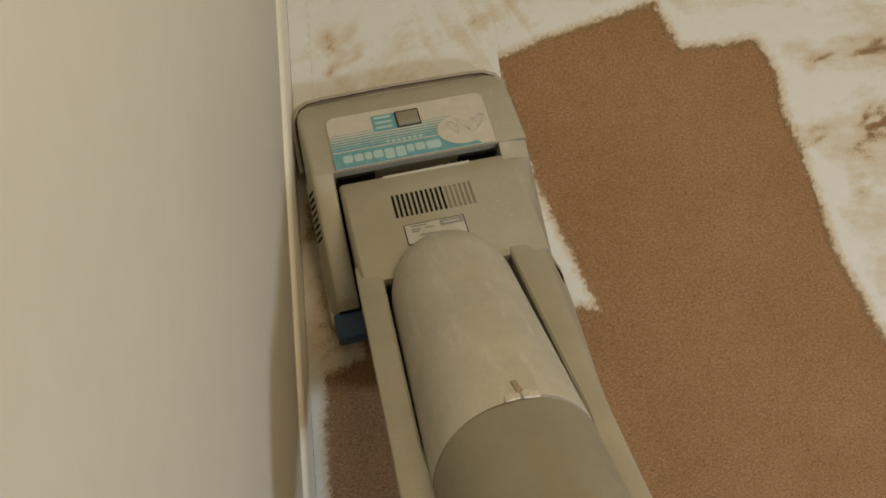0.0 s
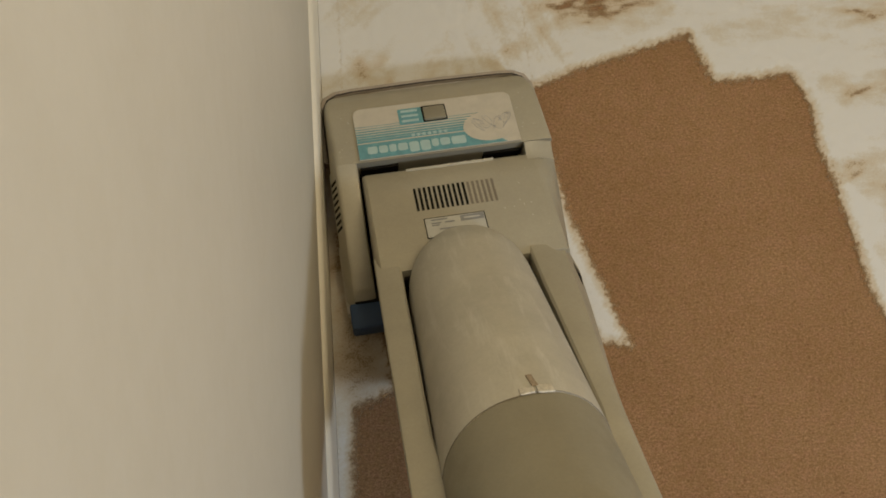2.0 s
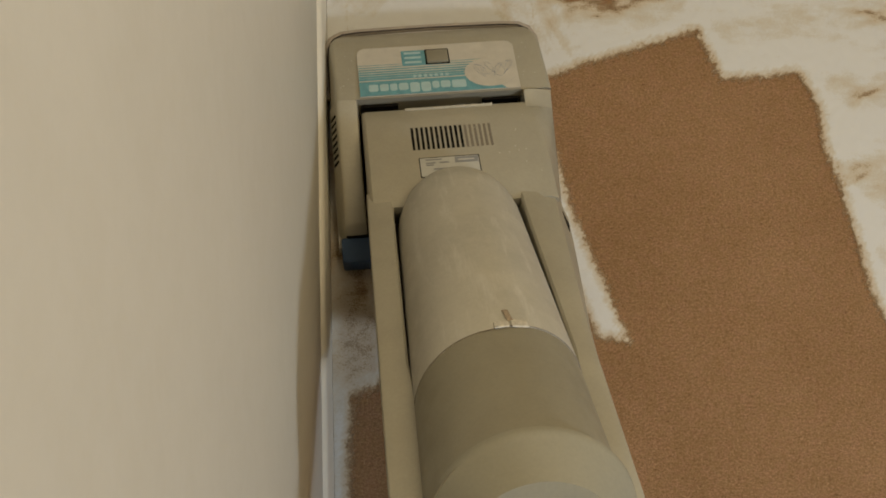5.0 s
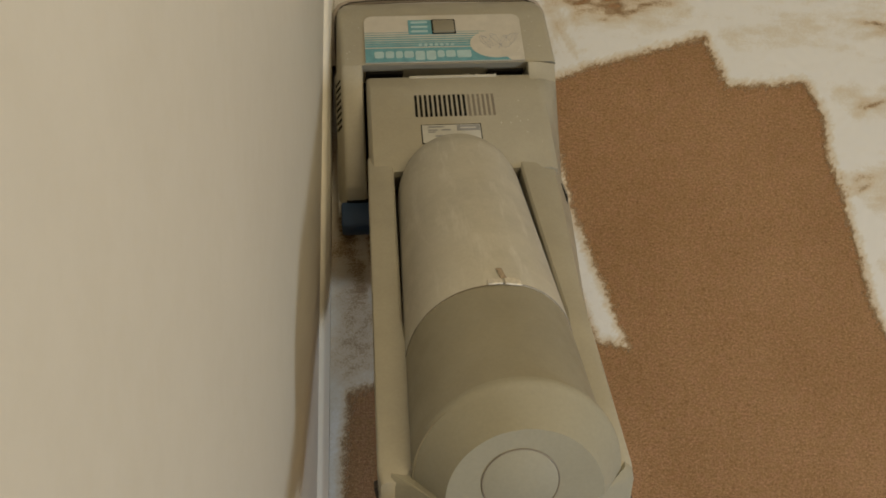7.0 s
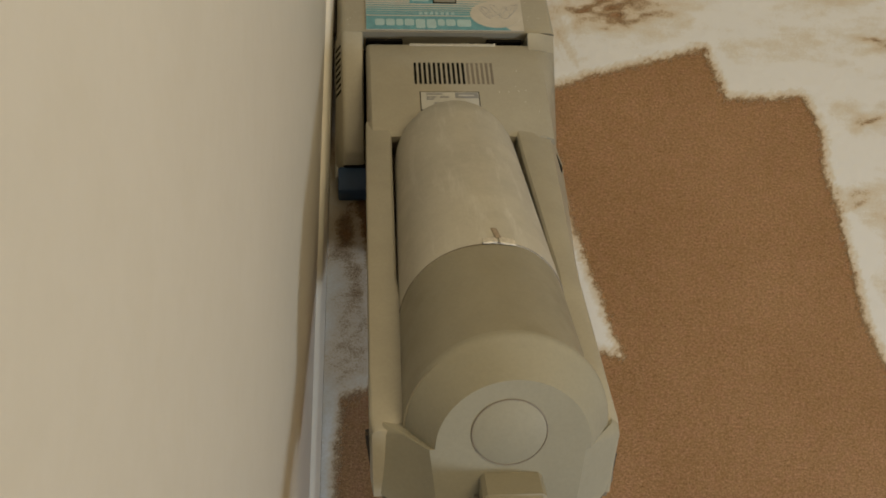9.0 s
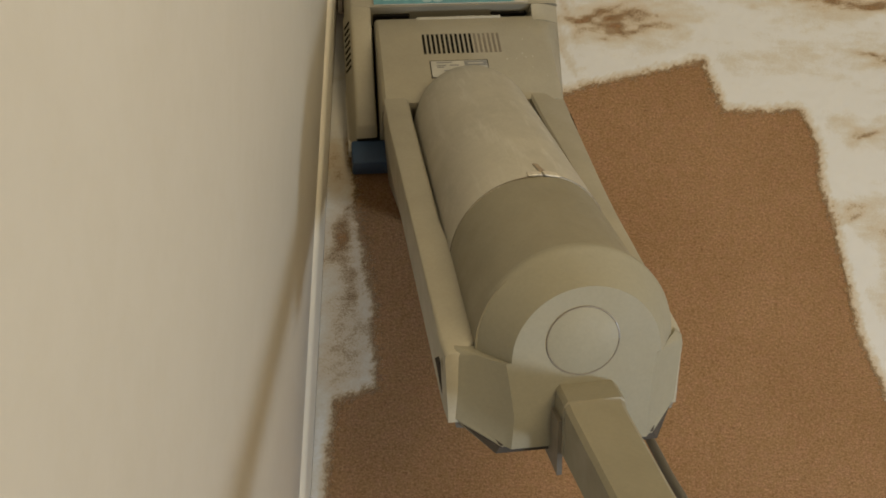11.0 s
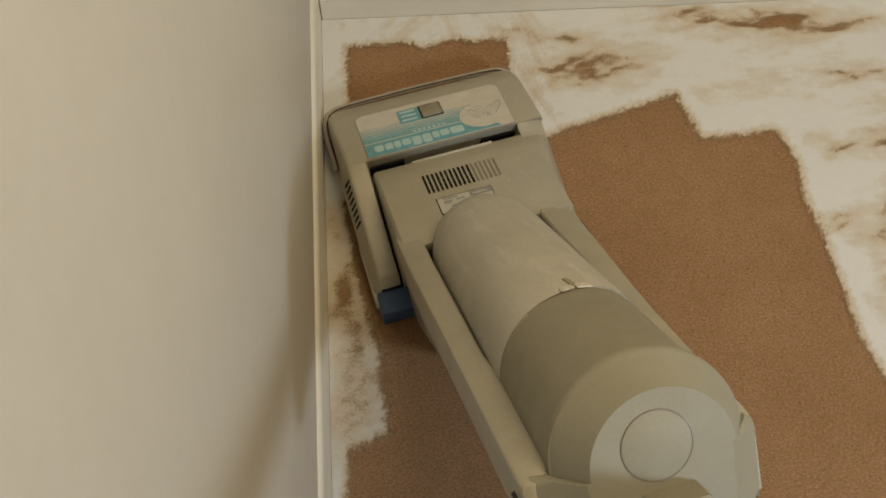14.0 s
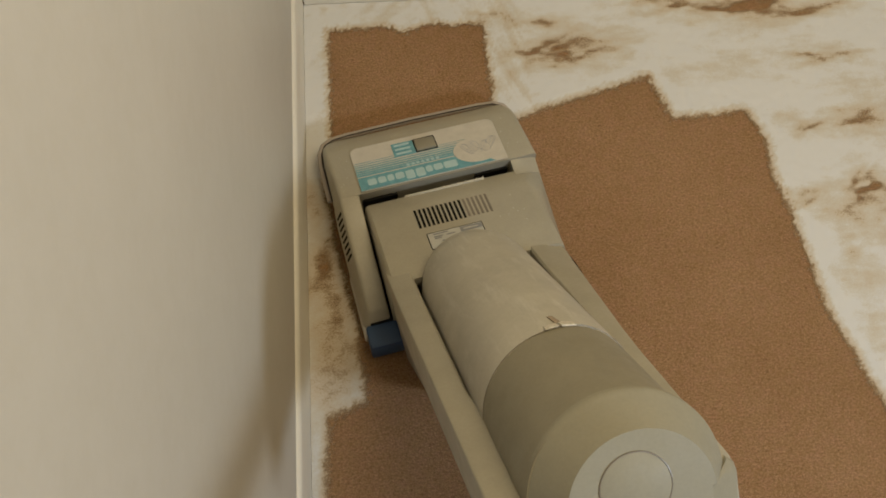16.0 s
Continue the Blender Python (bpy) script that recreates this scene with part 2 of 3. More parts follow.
# bare smears: place, half length along and across, turn, depth
SMEARS = [(0.075, 1.00, 0.012, 0.050, 8, 0.55), (0.105, 1.02, 0.010, 0.035, -10, 0.45), (0.19, 1.0, 0.05, 0.02, 30, 0.35), (0.34, 1.07, 0.05, 0.012, 28, 0.5),
          (0.735, 1.243, 0.090, 0.026, -4, 0.9), (0.86, 1.235, 0.05, 0.013, 8, 0.75), (1.00, 1.222, 0.075, 0.011, 4, 0.7), (0.49, 1.150, 0.078, 0.026, 10, 0.72), (0.42, 1.155, 0.045, 0.012, 12, 0.6),
          (0.45, 1.218, 0.05, 0.010, 2, 0.55), (0.60, 1.15, 0.04, 0.012, 20, 0.4), (0.93, 0.955, 0.035, 0.018, 25, 0.75), (0.89, 0.985, 0.03, 0.015, -20, 0.5), (0.875, 0.800, 0.032, 0.018, 30, 0.7), (0.905, 0.880, 0.05, 0.05, 0, -0.5),
          (1.0, 0.83, 0.05, 0.03, 40, 0.7), (1.03, 1.11, 0.07, 0.014, 2, 0.65), (1.02, 0.97, 0.05, 0.02, 10, 0.6), (0.955, 1.12, 0.03, 0.008, 0, 0.5), (0.37, 1.24, 0.035, 0.012, 0, 0.65),
          (0.95, 0.71, 0.03, 0.06, 0, 0.62), (1.04, 0.75, 0.04, 0.06, 20, 0.5), (0.055, 0.67, 0.03, 0.03, 0, 0.12), (0.075, 0.56, 0.02, 0.03, 0, 0.12), (0.03, 0.74, 0.02, 0.03, 0, 0.2), (0.05, 0.81, 0.015, 0.04, 0, 0.4), (0.025, 1.265, 0.01, 0.008, 0, 0.4)]


def inside_depth(x, y, ring):
    """Distance to the ring, positive inside."""
    best, odd = 9.0, False
    for (ax, ay), (bx, by) in zip(ring, ring[1:] + ring[:1]):
        dx, dy = bx - ax, by - ay
        k = max(0.0, min(1.0, ((x - ax) * dx + (y - ay) * dy) / (dx * dx + dy * dy)))
        best = min(best, math.hypot(x - ax - k * dx, y - ay - k * dy))
        if (ay > y) != (by > y) and x < (bx - ax) * (y - ay) / (by - ay) + ax:
            odd = not odd
    return best if odd else -best


def lane_depth(x, y):
    """How far a place lies inside the lane that gets cleared; negative outside."""
    end = LANE[2] - 0.011 * math.exp(-((x - 0.188) / 0.020) ** 2) + 0.006 * noise.noise(Vector((x * 22, 0, 3)))
    return min(x - LANE[0], LANE[1] - x, end - y, (y - 0.86) * 2)


def powder_amount(x, y, lane=False):
    """0 to 1: how thick the powder lies."""
    rag = 0.005 * noise.noise(Vector((x * 90, y * 90, 1))) + 0.006 * noise.noise(Vector((x * 240, y * 240, 2)))
    if not lane:
        d = -inside_depth(x, y, CLEAN) + rag
        if d < -0.008:
            return 0.0
        edge = max(0.0, min(1.0, (d + 0.008) / 0.026))
        gap = -lane_depth(x, y) + rag * 1.4
        edge *= max(0.0, min(1.0, (gap + 0.007) / 0.020))
    else:
        edge = 1.0
    # brushed about: slanting strokes beside the wall, level ones along the far wall
    k = max(0.0, min(1.0, (x - 0.22) / 0.2))
    u, w = x * (0.75 + 0.25 * k) + y * 0.66 * (1 - k), y * (0.75 + 0.25 * k) - x * 0.66 * (1 - k)
    v = 0.91 + 0.36 * noise.noise(Vector((u * 5, w * 15, 3))) + 0.20 * noise.noise(Vector((u * 14, w * 50, 4))) + 0.08 * noise.noise(Vector((x * 70, y * 90, 6))) + 0.12 * noise.noise(Vector((u * 34, w * 110, 9)))
    if x < 0.11 and y < 0.97:
        v = 0.91 + (v - 0.91) * 0.5 - 0.47 * min(1.0, (0.97 - y) / 0.08) - 0.22 * noise.noise(Vector((x * 26, y * 18, 8)))
    v += 0.20 * max(0.0, 1 - x / 0.035)
    if not lane:
        v += 0.22 * math.exp(-((d - 0.020) / 0.011) ** 2)     # pushed up along the cleared edge
    wx = 0.026 * noise.noise(Vector((x * 16, y * 34, 21))) + 0.005 * noise.noise(Vector((x * 60, y * 110, 22)))
    wy = 0.013 * noise.noise(Vector((x * 20, y * 34, 23))) + 0.004 * noise.noise(Vector((x * 60, y * 110, 24)))
    for sx, sy, a, b, turn, depth in SMEARS:
        dx, dy = x + wx - sx, y + wy - sy
        c, s = math.cos(radians(turn)), math.sin(radians(turn))
        e, f = c * dx + s * dy, c * dy - s * dx
        q = (e / a / 1.15) ** 2 + (f / b / 1.25) ** 2
        if q < 14:
            v -= 0.9 * depth * (0.80 * math.exp(-q * 0.95) + 0.12 * math.exp(-q * 0.26)) * (0.85 + 0.75 * noise.noise(Vector((e * 22 + sx * 9, f * 60, 5))))
    # thins out towards the rest of the room
    far = 1.44 + 0.10 * noise.noise(Vector((y * 5, 0, 12))) + 0.04 * noise.noise(Vector((x * 25, y * 25, 13))) - x
    near = y - 0.30 - 0.06 * noise.noise(Vector((x * 7, 0, 14))) if x > 0.7 else 1.0
    edge *= max(0.0, min(1.0, far / 0.12)) * max(0.0, min(1.0, near / 0.10))
    return max(0.0, min(1.0, v)) * edge


def powder_sheet(name, x0, x1, y0, y1, step, want, lane=False):
    nx, ny = round((x1 - x0) / step), round((y1 - y0) / step)
    amount = {}
    for j in range(ny + 1):
        for i in range(nx + 1):
            x, y = x0 + i * step, y0 + j * step
            amount[i, j] = powder_amount(x, y, lane)
    verts, faces, seen, val = [], [], {}, []
    for j in range(ny):
        for i in range(nx):
            ring = ((i, j), (i + 1, j), (i + 1, j + 1), (i, j + 1))
            if max(amount[k] for k in ring) < 0.03 or not want(x0 + (i + 0.5) * step, y0 + (j + 0.5) * step):
                continue
            for k in ring:
                if k not in seen:
                    x, y = x0 + k[0] * step, y0 + k[1] * step
                    seen[k] = len(verts)
                    a = amount[k]
                    verts.append((x, y, (0.0027 if lane else 0.0025) + a * (0.0024 + 0.0010 * noise.noise(Vector((x * 70, y * 70, 11))))))
                    val.append(a)
            faces.append([seen[k] for k in ring])
    me = bpy.data.meshes.new(name)
    me.from_pydata(verts, [], faces)
    me.attributes.new("amount", "FLOAT", "POINT").data.foreach_set("value", val)
    me.polygons.foreach_set("use_smooth", [True] * len(faces))
    me.materials.append(POWDER)
    return new(name, me)


sheet = powder_sheet("cleaning_powder", 0.0005, 1.5605, 0.25, 1.281, 0.004, lambda x, y: lane_depth(x, y) < 0.016)
tagged(sheet, "white dry cleaning powder scattered over the brown carpet", "powder", kind="stuff")

# the powder in the lane, in narrow swaths that the machine takes up as it comes over them
SWATHS = []
y = 0.88
while y < 1.225:
    y1 = min(y + 0.025, 1.235)
    ob = powder_sheet("powder_swath", 0.028, 0.364, y, y1 + 0.004, 0.004, lambda px, py: lane_depth(px, py) > -0.010, lane=True)
    if ob.data.polygons:
        for v in ob.data.vertices:
            v.co -= Vector((0.196, y + 0.0125, 0))
        ob.location = (0.196, y + 0.0125, 0)
        tagged(ob, "narrow swath of white cleaning powder lying on brown carpet", "powder", "powder in the lane", "stuff")
        SWATHS.append((y + 0.0125, ob))
    y = y1

# ---------------------------------------------------------------- the machine: head
cleaner = tagged(new("upright_carpet_cleaner"), "beige upright carpet machine with teal label, rolling along the wall", "carpet cleaner")


def ring_section(y, w, z0, zt, r=0.012, wl=None):
    """A cross-section of the head at y: flat sides, rounded upper corners."""
    wl = w if wl is None else wl
    k = max(0.0, min(1.0, (-0.006 - y) / 0.10))
    pts = [(-wl, y, z0), (-wl, y, zt - r - 0.028 * k)]
    pts += [(-wl + 0.008 * k + r - r * math.cos(radians(a)), y, zt - r + r * math.sin(radians(a))) for a in (22, 45, 68, 90)]
    pts += [(w - r + r * math.sin(radians(a)), y, zt - r + r * math.cos(radians(a))) for a in (0, 22, 45, 68)]
    return pts + [(w, y, zt - r), (w, y, z0)]


bm = loft([ring_section(y, w, z0, zt, r) for y, w, z0, zt, r in (
    (0.013, 0.135, 0.030, 0.042, 0.004), (0.011, 0.150, 0.022, 0.050, 0.006), (0.005, 0.161, 0.016, 0.058, 0.008), (-0.006, 0.1675, 0.012, 0.068, 0.010),
    (-0.020, 0.170, 0.010, 0.0815, 0.010), (-0.034, 0.171, 0.010, 0.0885, 0.009), (-0.080, 0.172, 0.010, 0.1045, 0.008), (-0.134, 0.173, 0.010, 0.1225, 0.008), (-0.1385, 0.173, 0.010, 0.1235, 0.008))])
part("head_housing", bm, GREY, cleaner)
part("chassis_base", box(-0.165, 0.165, -0.34, -0.125, 0.008, 0.062, 0.004), DARK, cleaner)
# bumper strip round the front
pts = [(-0.1745, -0.10, 0.036), (-0.1745, -0.03, 0.037), (-0.172, -0.008, 0.038), (-0.163, 0.008, 0.039), (-0.148, 0.015, 0.040), (-0.12, 0.0175, 0.040), (0, 0.0195, 0.040),
       (0.12, 0.0175, 0.040), (0.148, 0.015, 0.040), (0.163, 0.008, 0.039), (0.172, -0.008, 0.038), (0.1745, -0.03, 0.037), (0.1745, -0.10, 0.036)]
out = [(x * 1.012, y + 0.003, z + 0.004) for x, y, z in pts]
part("bumper", tube(out, 0.0052, 10), plain("pinkish_grey_bumper", (0.40, 0.345, 0.29), 0.6), cleaner, "pinkish-grey soft bumper")
pts2 = [(x * 0.995, y + 0.0005, z + 0.0085) for x, y, z in pts]
part("bumper_groove", tube(pts2, 0.0013, 6), RIM, cleaner)
# side arms; the one by the wall has a battered outer face with louvres
ARM_TOP = ((-0.1375, 0.1232), (-0.146, 0.1236), (-0.158, 0.1218), (-0.175, 0.1180), (-0.20, 0.1120), (-0.24, 0.1025), (-0.322, 0.0835), (-0.327, 0.081), (-0.340, 0.056), (-0.347, 0.045))


def arm_face(z, zt):
    return -0.1755 + 0.010 * max(0.0, z - (zt - 0.036)) / 0.030


arm = loft([[(-0.1755, y, 0.012), (-0.1755, y, max(0.014, zt - 0.036)), (arm_face(zt - 0.006, zt), y, zt - 0.006), (-0.1640, y, zt - 0.0022), (-0.1622, y, zt - 0.0005), (-0.158, y, zt), (-0.142, y, zt), (-0.1335, y, zt - 0.001), (-0.1315, y, zt - 0.004), (-0.1315, y, 0.012)]
            for y, zt in ARM_TOP])
arm_ob = part("side_arm", arm, GREY, cleaner)
# raised dark bars draw the shade inside the louvre openings
for i in range(8):
    y = -0.1600 - i * 0.0098
    zt = 0.1215 - (y + 0.158) * -0.235
    z0, z1 = zt - 0.031, zt - 0.0085
    part("louvre_slot", loft([[(arm_face(z, zt) + d, yy, z) for z, d in ((z0, -0.0009), (z1, -0.0009), (z1, 0.004), (z0, 0.004))] for yy in (y, y + 0.0042)]), DARK, arm_ob)
part("side_arm", loft([[(x, y, z) for x, z in ((0.176, 0.012), (0.176, zt - 0.012), (0.172, zt - 0.003), (0.165, zt), (0.140, zt), (0.140, 0.012))] for y, zt in ((-0.131, 0.105), (-0.2, 0.075), (-0.30, 0.06), (-0.345, 0.05))]), GREY, cleaner)
part("side_strip", box(-0.1775, -0.1715, -0.350, -0.240, 0.014, 0.040, 0.0025), LABEL, cleaner, "pale worn edge strip")
part("rear_skirt", box(-0.173, -0.06, -0.378, -0.338, 0.006, 0.058, 0.004), BLUE, cleaner)

# label on the sloping top: rounded above, square along the slot
def label_outline():
    x0, x1, y0, y1, r = -0.1265, 0.1255, -0.0592, 0.0480, 0.014
    up = [(x1 - r + r * math.cos(radians(a)), y1 - r + r * math.sin(radians(a))) for a in range(0, 91, 15)]
    up += [(x0 + r + r * math.cos(radians(a)), y1 - r + r * math.sin(radians(a))) for a in range(90, 181, 15)]
    return [(x0, y0), (x1 - 0.002, y0)] + up


LM = Matrix.Translation((0.0, -0.081, 0.1053)) @ Matrix.Rotation(radians(-19.5), 4, "X")
label = part("label_plate", plate(label_outline(), 0.0, 0.0016, LM), LABEL, cleaner, "off-white printed vinyl label with teal stripes")
for i in range(7):
    h = 0.0006 + 0.00062 * i
    yc = 0.0085 - i * 0.0052
    part("label_stripe", plate([(-0.1262, yc - h / 2), (0.080 - 0.004 * i, yc - h / 2), (0.083 - 0.004 * i, yc + h / 2), (-0.1262, yc + h / 2)], 0.0016, 0.0020, LM), TEAL, label, "teal printed stripe")
part("label_band", plate([(-0.1262, -0.0585), (0.102, -0.0585), (0.070, -0.0278), (-0.1262, -0.0278)], 0.0016, 0.0021, LM), TEAL, label, "teal printed band")
ell = [(0.081 + 0.041 * math.cos(k * math.tau / 40), -0.022 + 0.0315 * math.sin(k * math.tau / 40)) for k in range(40)]
part("label_oval", plate(ell, 0.0016, 0.0025, LM), LABEL, label, "off-white oval with faded handwriting")
# the pale name on the band, as plain shapes
x = 0.0400
for width, tall in ((0.0225, 0.0165), (0.0150, 0.0150), (0.0110, 0.0150), (0.0150, 0.0205), (0.0150, 0.0205), (0.0150, 0.0150), (0.0110, 0.0150), (0.0135, 0.0150), (0.0150, 0.0150)):
    part("name_shape", plate(round_rect(x - width, x, -0.0350 - tall, -0.0350, 0.0035, 4), 0.0021, 0.0025, LM), PALE, label, "pale block printed on the teal band")
    x -= width + 0.0024
for i in range(7):
    x = 0.012 - i * 0.0085
    part("name_shape", plate(round_rect(x - 0.0026, x + 0.0026, -0.0240, -0.0185, 0.001, 2), 0.0021, 0.0026, LM), PALE, label)
part("indicator_panel", plate(round_rect(-0.056, -0.0185, 0.0040, 0.0365, 0.001, 2), 0.0016, 0.0022, LM), TEAL, label, "teal printed panel")
for i in range(3):
    part("text_bar", plate(round_rect(-0.0515, -0.025, 0.0075 + i * 0.0105, 0.0120 + i * 0.0105, 0.001, 2), 0.0022, 0.0027, LM), PALE, label)
# flat black plate: shade of the recess round the slider
part("slider_recess", plate(round_rect(-0.0185, 0.0200, 0.0030, 0.0375, 0.002, 3), 0.0016, 0.0021, LM), DARK, label)
part("height_slider", box(-0.0165, 0.0180, 0.0055, 0.0330, 0.0, 0.0062, 0.0022, m=LM), OLIVE, label, "greige sliding height control")
rnd = random.Random(9)
for k in range(4):
    pts = []
    x, y = 0.061 + 0.015 * k, -0.018 + 0.005 * (k % 2)
    for i in range(15):
        pts.append(LM @ Vector((x + 0.0075 * math.cos(i * 0.9 + k) + 0.0005 * i, y + 0.0145 * math.sin(i * 0.7 + 2 * k), 0.0027)))
    part("pen_stroke", tube(pts, 0.00028, 4), INK, label)

# ---------------------------------------------------------------- the machine: upper body, hinged on the head
HINGE = (0.0, -0.276, 0.073)
PLAY = (0.0, 0.061, 0.049)            # where the body gives sideways, from the hinge
CA, SA = math.cos(radians(55)), math.sin(radians(55))


def bp(x, s, n):
    """A point of the upper body: s along it from the hinge, n out of its upper face."""
    return Vector((x, -0.0516 - CA * s + SA * n, -0.0361 + SA * s + CA * n))


def hp(x, y, z):
    """A point of the upper body given in the head's space."""
    return Vector((x, y - HINGE[1], z - HINGE[2]))


def panel_z(y):
    return 0.119 + 0.42 * (-0.158 - y)


def flank(y, z):
    """The right side of the panel: falls from its top to the low rear corner."""
    low = min(z - 0.008, 0.1125 - 0.14 * (-0.139 - y))
    return [(0.134, z), (0.147, z - 0.10 * (z - low)), (0.160, z - 0.58 * (z - low)), (0.171, low), (0.1725, 0.035)]


def panel_section(y, drop=0.0):
    z = panel_z(y) - drop
    lo = 0.055
    pts = [(-0.127, lo), (-0.127, z - 0.010), (-0.1255, z - 0.004), (-0.121, z), (0.0, z)] + flank(y, z)
    return [hp(x, y, zz) for x, zz in pts]


bm = loft([panel_section(-0.156, 0.012), panel_section(-0.157, 0.004), panel_section(-0.160, 0.001), panel_section(-0.20), panel_section(-0.26), panel_section(-0.320), panel_section(-0.335, 0.0005), panel_section(-0.340, 0.012)])
panel = part("panel", bm, GREY, cleaner, "greige plastic panel with vent slots", move=Matrix.Translation(HINGE))

part("panel_shoulder", loft([[hp(x, y, zz) for x, zz in [(0.1275, 0.06), (0.1275, z - 0.001)] + flank(y, z)]
                             for y, z in ((-0.1390, 0.1225), (-0.150, 0.1210), (-0.160, 0.1205), (-0.168, panel_z(-0.168)))]), GREY, panel)


def rail_n(s):
    return 0.083 - 0.205 * (s - 0.12)


def rise(s):
    """The rails lift a little where they run into the panel."""
    return 0.007 * max(0.0, 1 - (s - 0.10) / 0.10) ** 1.5


def tray_section(s):
    n = rail_n(s) - 0.055
    w = 0.122 - 0.008 * s / 0.69
    return [bp(x, s, k) for x, k in ((-w, n), (w, n), (w + 0.003, n - 0.02), (w - 0.002, min(-0.06, n - 0.04)), (0.066, -0.135), (-0.066, -0.135), (-w + 0.002, min(-0.06, n - 0.04)), (-w - 0.003, n - 0.02))]


# tray in the darker greige: shade of the slots beside the covers
body = part("upper_body", loft([tray_section(s) for s in (0.05, 0.12, 0.25, 0.4, 0.55, 0.692)]), SHALLOW, cleaner, "greige plastic upper body", move=Matrix.Translation(HINGE))
for side in (-1, 1):
    secs = []
    for s in (0.100, 0.118, 0.14, 0.2, 0.3, 0.4, 0.47, 0.54, 0.6, 0.690, 0.7035):
        n = rail_n(s) + 0.0025 + rise(s) - (0.007 if s > 0.70 else 0.0)
        xi = 0.0915 + 0.004 * (s - 0.1) / 0.6 if s < 0.5 else 0.0865 if s < 0.695 else 0.1060
        xo = 0.1285 - (0.012 if side > 0 else 0.002) * max(0.0, (s - 0.2) / 0.49) - (0.003 if s > 0.70 else 0.0)
        # on the open side the rail spreads into the panel's flank
        e = max(0.0, 1 - (s - 0.115) / 0.33) if side > 0 else 0.0
        soft = 0.012 if side > 0 else 0.0045
        secs.append([bp(side * x, s, k) for x, k in ((xi, n - 0.05), (xi, n - 0.003), (xi + 0.003, n), (xo - soft, n - 0.08 * soft), (xo - 0.3 * soft + 0.018 * e, n - 0.4 * soft - 0.006 * e),
                                                     (xo - 0.1 * soft + 0.027 * e, n - 0.8 * soft - 0.024 * e), (xo + 0.038 * e, n - 1.3 * soft - 0.045 * e), (xo - 0.002 + 0.038 * e, n - 0.075 - 0.03 * e), (xi, n - 0.075))])
    part("rail", loft(secs), GREY, body)


SKEW = 0.20                            # the joint of the covers runs a little askew


def askew(x, amount=1.0):
    return SKEW * amount * max(0.0, x + 0.01)


def cover(s0, s1, top0, top1, r0, r1, steps, dome=0.0, near=0.0, far=0.0):
    """A half-round cover from s0 to s1; top: height of its crown; dome: length of its rounded near end; near, far: how much of the joint's skew its ends take."""
    secs = []
    for i in range(steps + 1):
        k = i / steps
        s = s0 + (s1 - s0) * k
        r, top = r0 + (r1 - r0) * k, top0 + (top1 - top0) * k
        if dome and s - s0 < dome:
            q = math.sqrt(max(0.0, 1 - (1 - (s - s0) / dome) ** 2))
            r, top = r * (0.45 + 0.55 * q), top - (1 - q) * 0.05
        c = top - r
        turn = near + (far - near) * k
        secs.append([bp(r * math.sin(radians(a)), s - askew(r * math.sin(radians(a)), turn), c + r * math.cos(radians(a)) + 0.147 * askew(r * math.sin(radians(a)), turn)) for a in range(-100, 101, 8)] + [bp(r * 0.8, s, c - 0.06), bp(-r * 0.8, s, c - 0.06)])
    return loft(secs)


part("front_cover", cover(0.080, 0.537, 0.1480, 0.0808, 0.0865, 0.0938, 48, 0.09, far=1.0), SHELL, body, "paler beige half-round bag cover")
part("rear_cover", cover(0.531, 0.703, 0.0805, 0.0556, 0.0935, 0.0945, 8, near=1.0), OLIVE, body, "olive-beige half-round cover")

# thin shadow line of the joint, laid on as a darker tube
part("seam_shadow_line", tube([bp(0.0935 * math.sin(radians(a)), 0.5368 - askew(0.0935 * math.sin(radians(a))), -0.0130 + 0.0935 * math.cos(radians(a)) + 0.147 * askew(0.0935 * math.sin(radians(a)))) for a in range(-84, 85, 6)], 0.0006, 5), SHALLOW, body)


def cap_ring(s, r, c, half, low, wide_low, ledge):
    """Arch above, straight flanks (the one by the wall a little wider) and a chamfered foot."""
    k = (half - r) / 0.022
    shift = 0.0045
    pts = [(shift + r * math.sin(radians(a)), c + r * math.cos(radians(a))) for a in range(-90, 91, 3)]
    right = half - 0.0045 * k
    left = half + 0.0055 * k
    kl = (ledge - r) / 0.022
    brow = ledge + 0.0055 * kl
    pts += [(right - 0.009 * k, c + 0.002 * k), (right - 0.002 * k, c - 0.004 * k), (right, c - 0.014 * k), (right - 0.004, low + 0.045), (wide_low, low),
            (-wide_low, low), (-left + 0.008, low + 0.045), (-brow, c - 0.014 * kl), (-brow + 0.003 * kl, c - 0.004 * kl), (-brow + 0.012 * kl, c + 0.002 * kl)]
    # the foot of the front rings lies in one plane with the flanks
    front = s > 0.70
    return [bp(x, max(s, 0.738) if front and n == low else s, max(n, -0.127) if front else n) for x, n in pts]


CAP_RINGS = [(0.695, 0.0982, -0.0378, 0.1208, -0.156, 0.075, 0.1208), (0.699, 0.0981, -0.0380, 0.1205, -0.157, 0.075, 0.1165), (0.702, 0.0974, -0.0384, 0.1190, -0.1565, 0.075, 0.1105), (0.7055, 0.0955, -0.0390, 0.1150, -0.155, 0.074, 0.1035),
             (0.710, 0.0925, -0.0392, 0.1085, -0.153, 0.0725, 0.0960), (0.740, 0.0745, -0.0365, 0.0765, -0.141, 0.070, 0.0755), (0.744, 0.0715, -0.0355, 0.0720, -0.138, 0.067, 0.0720)]
part("end_cap", loft([cap_ring(*r) for r in CAP_RINGS]), CAP, body, "moulded beige end cap")
bm = bmesh.new()
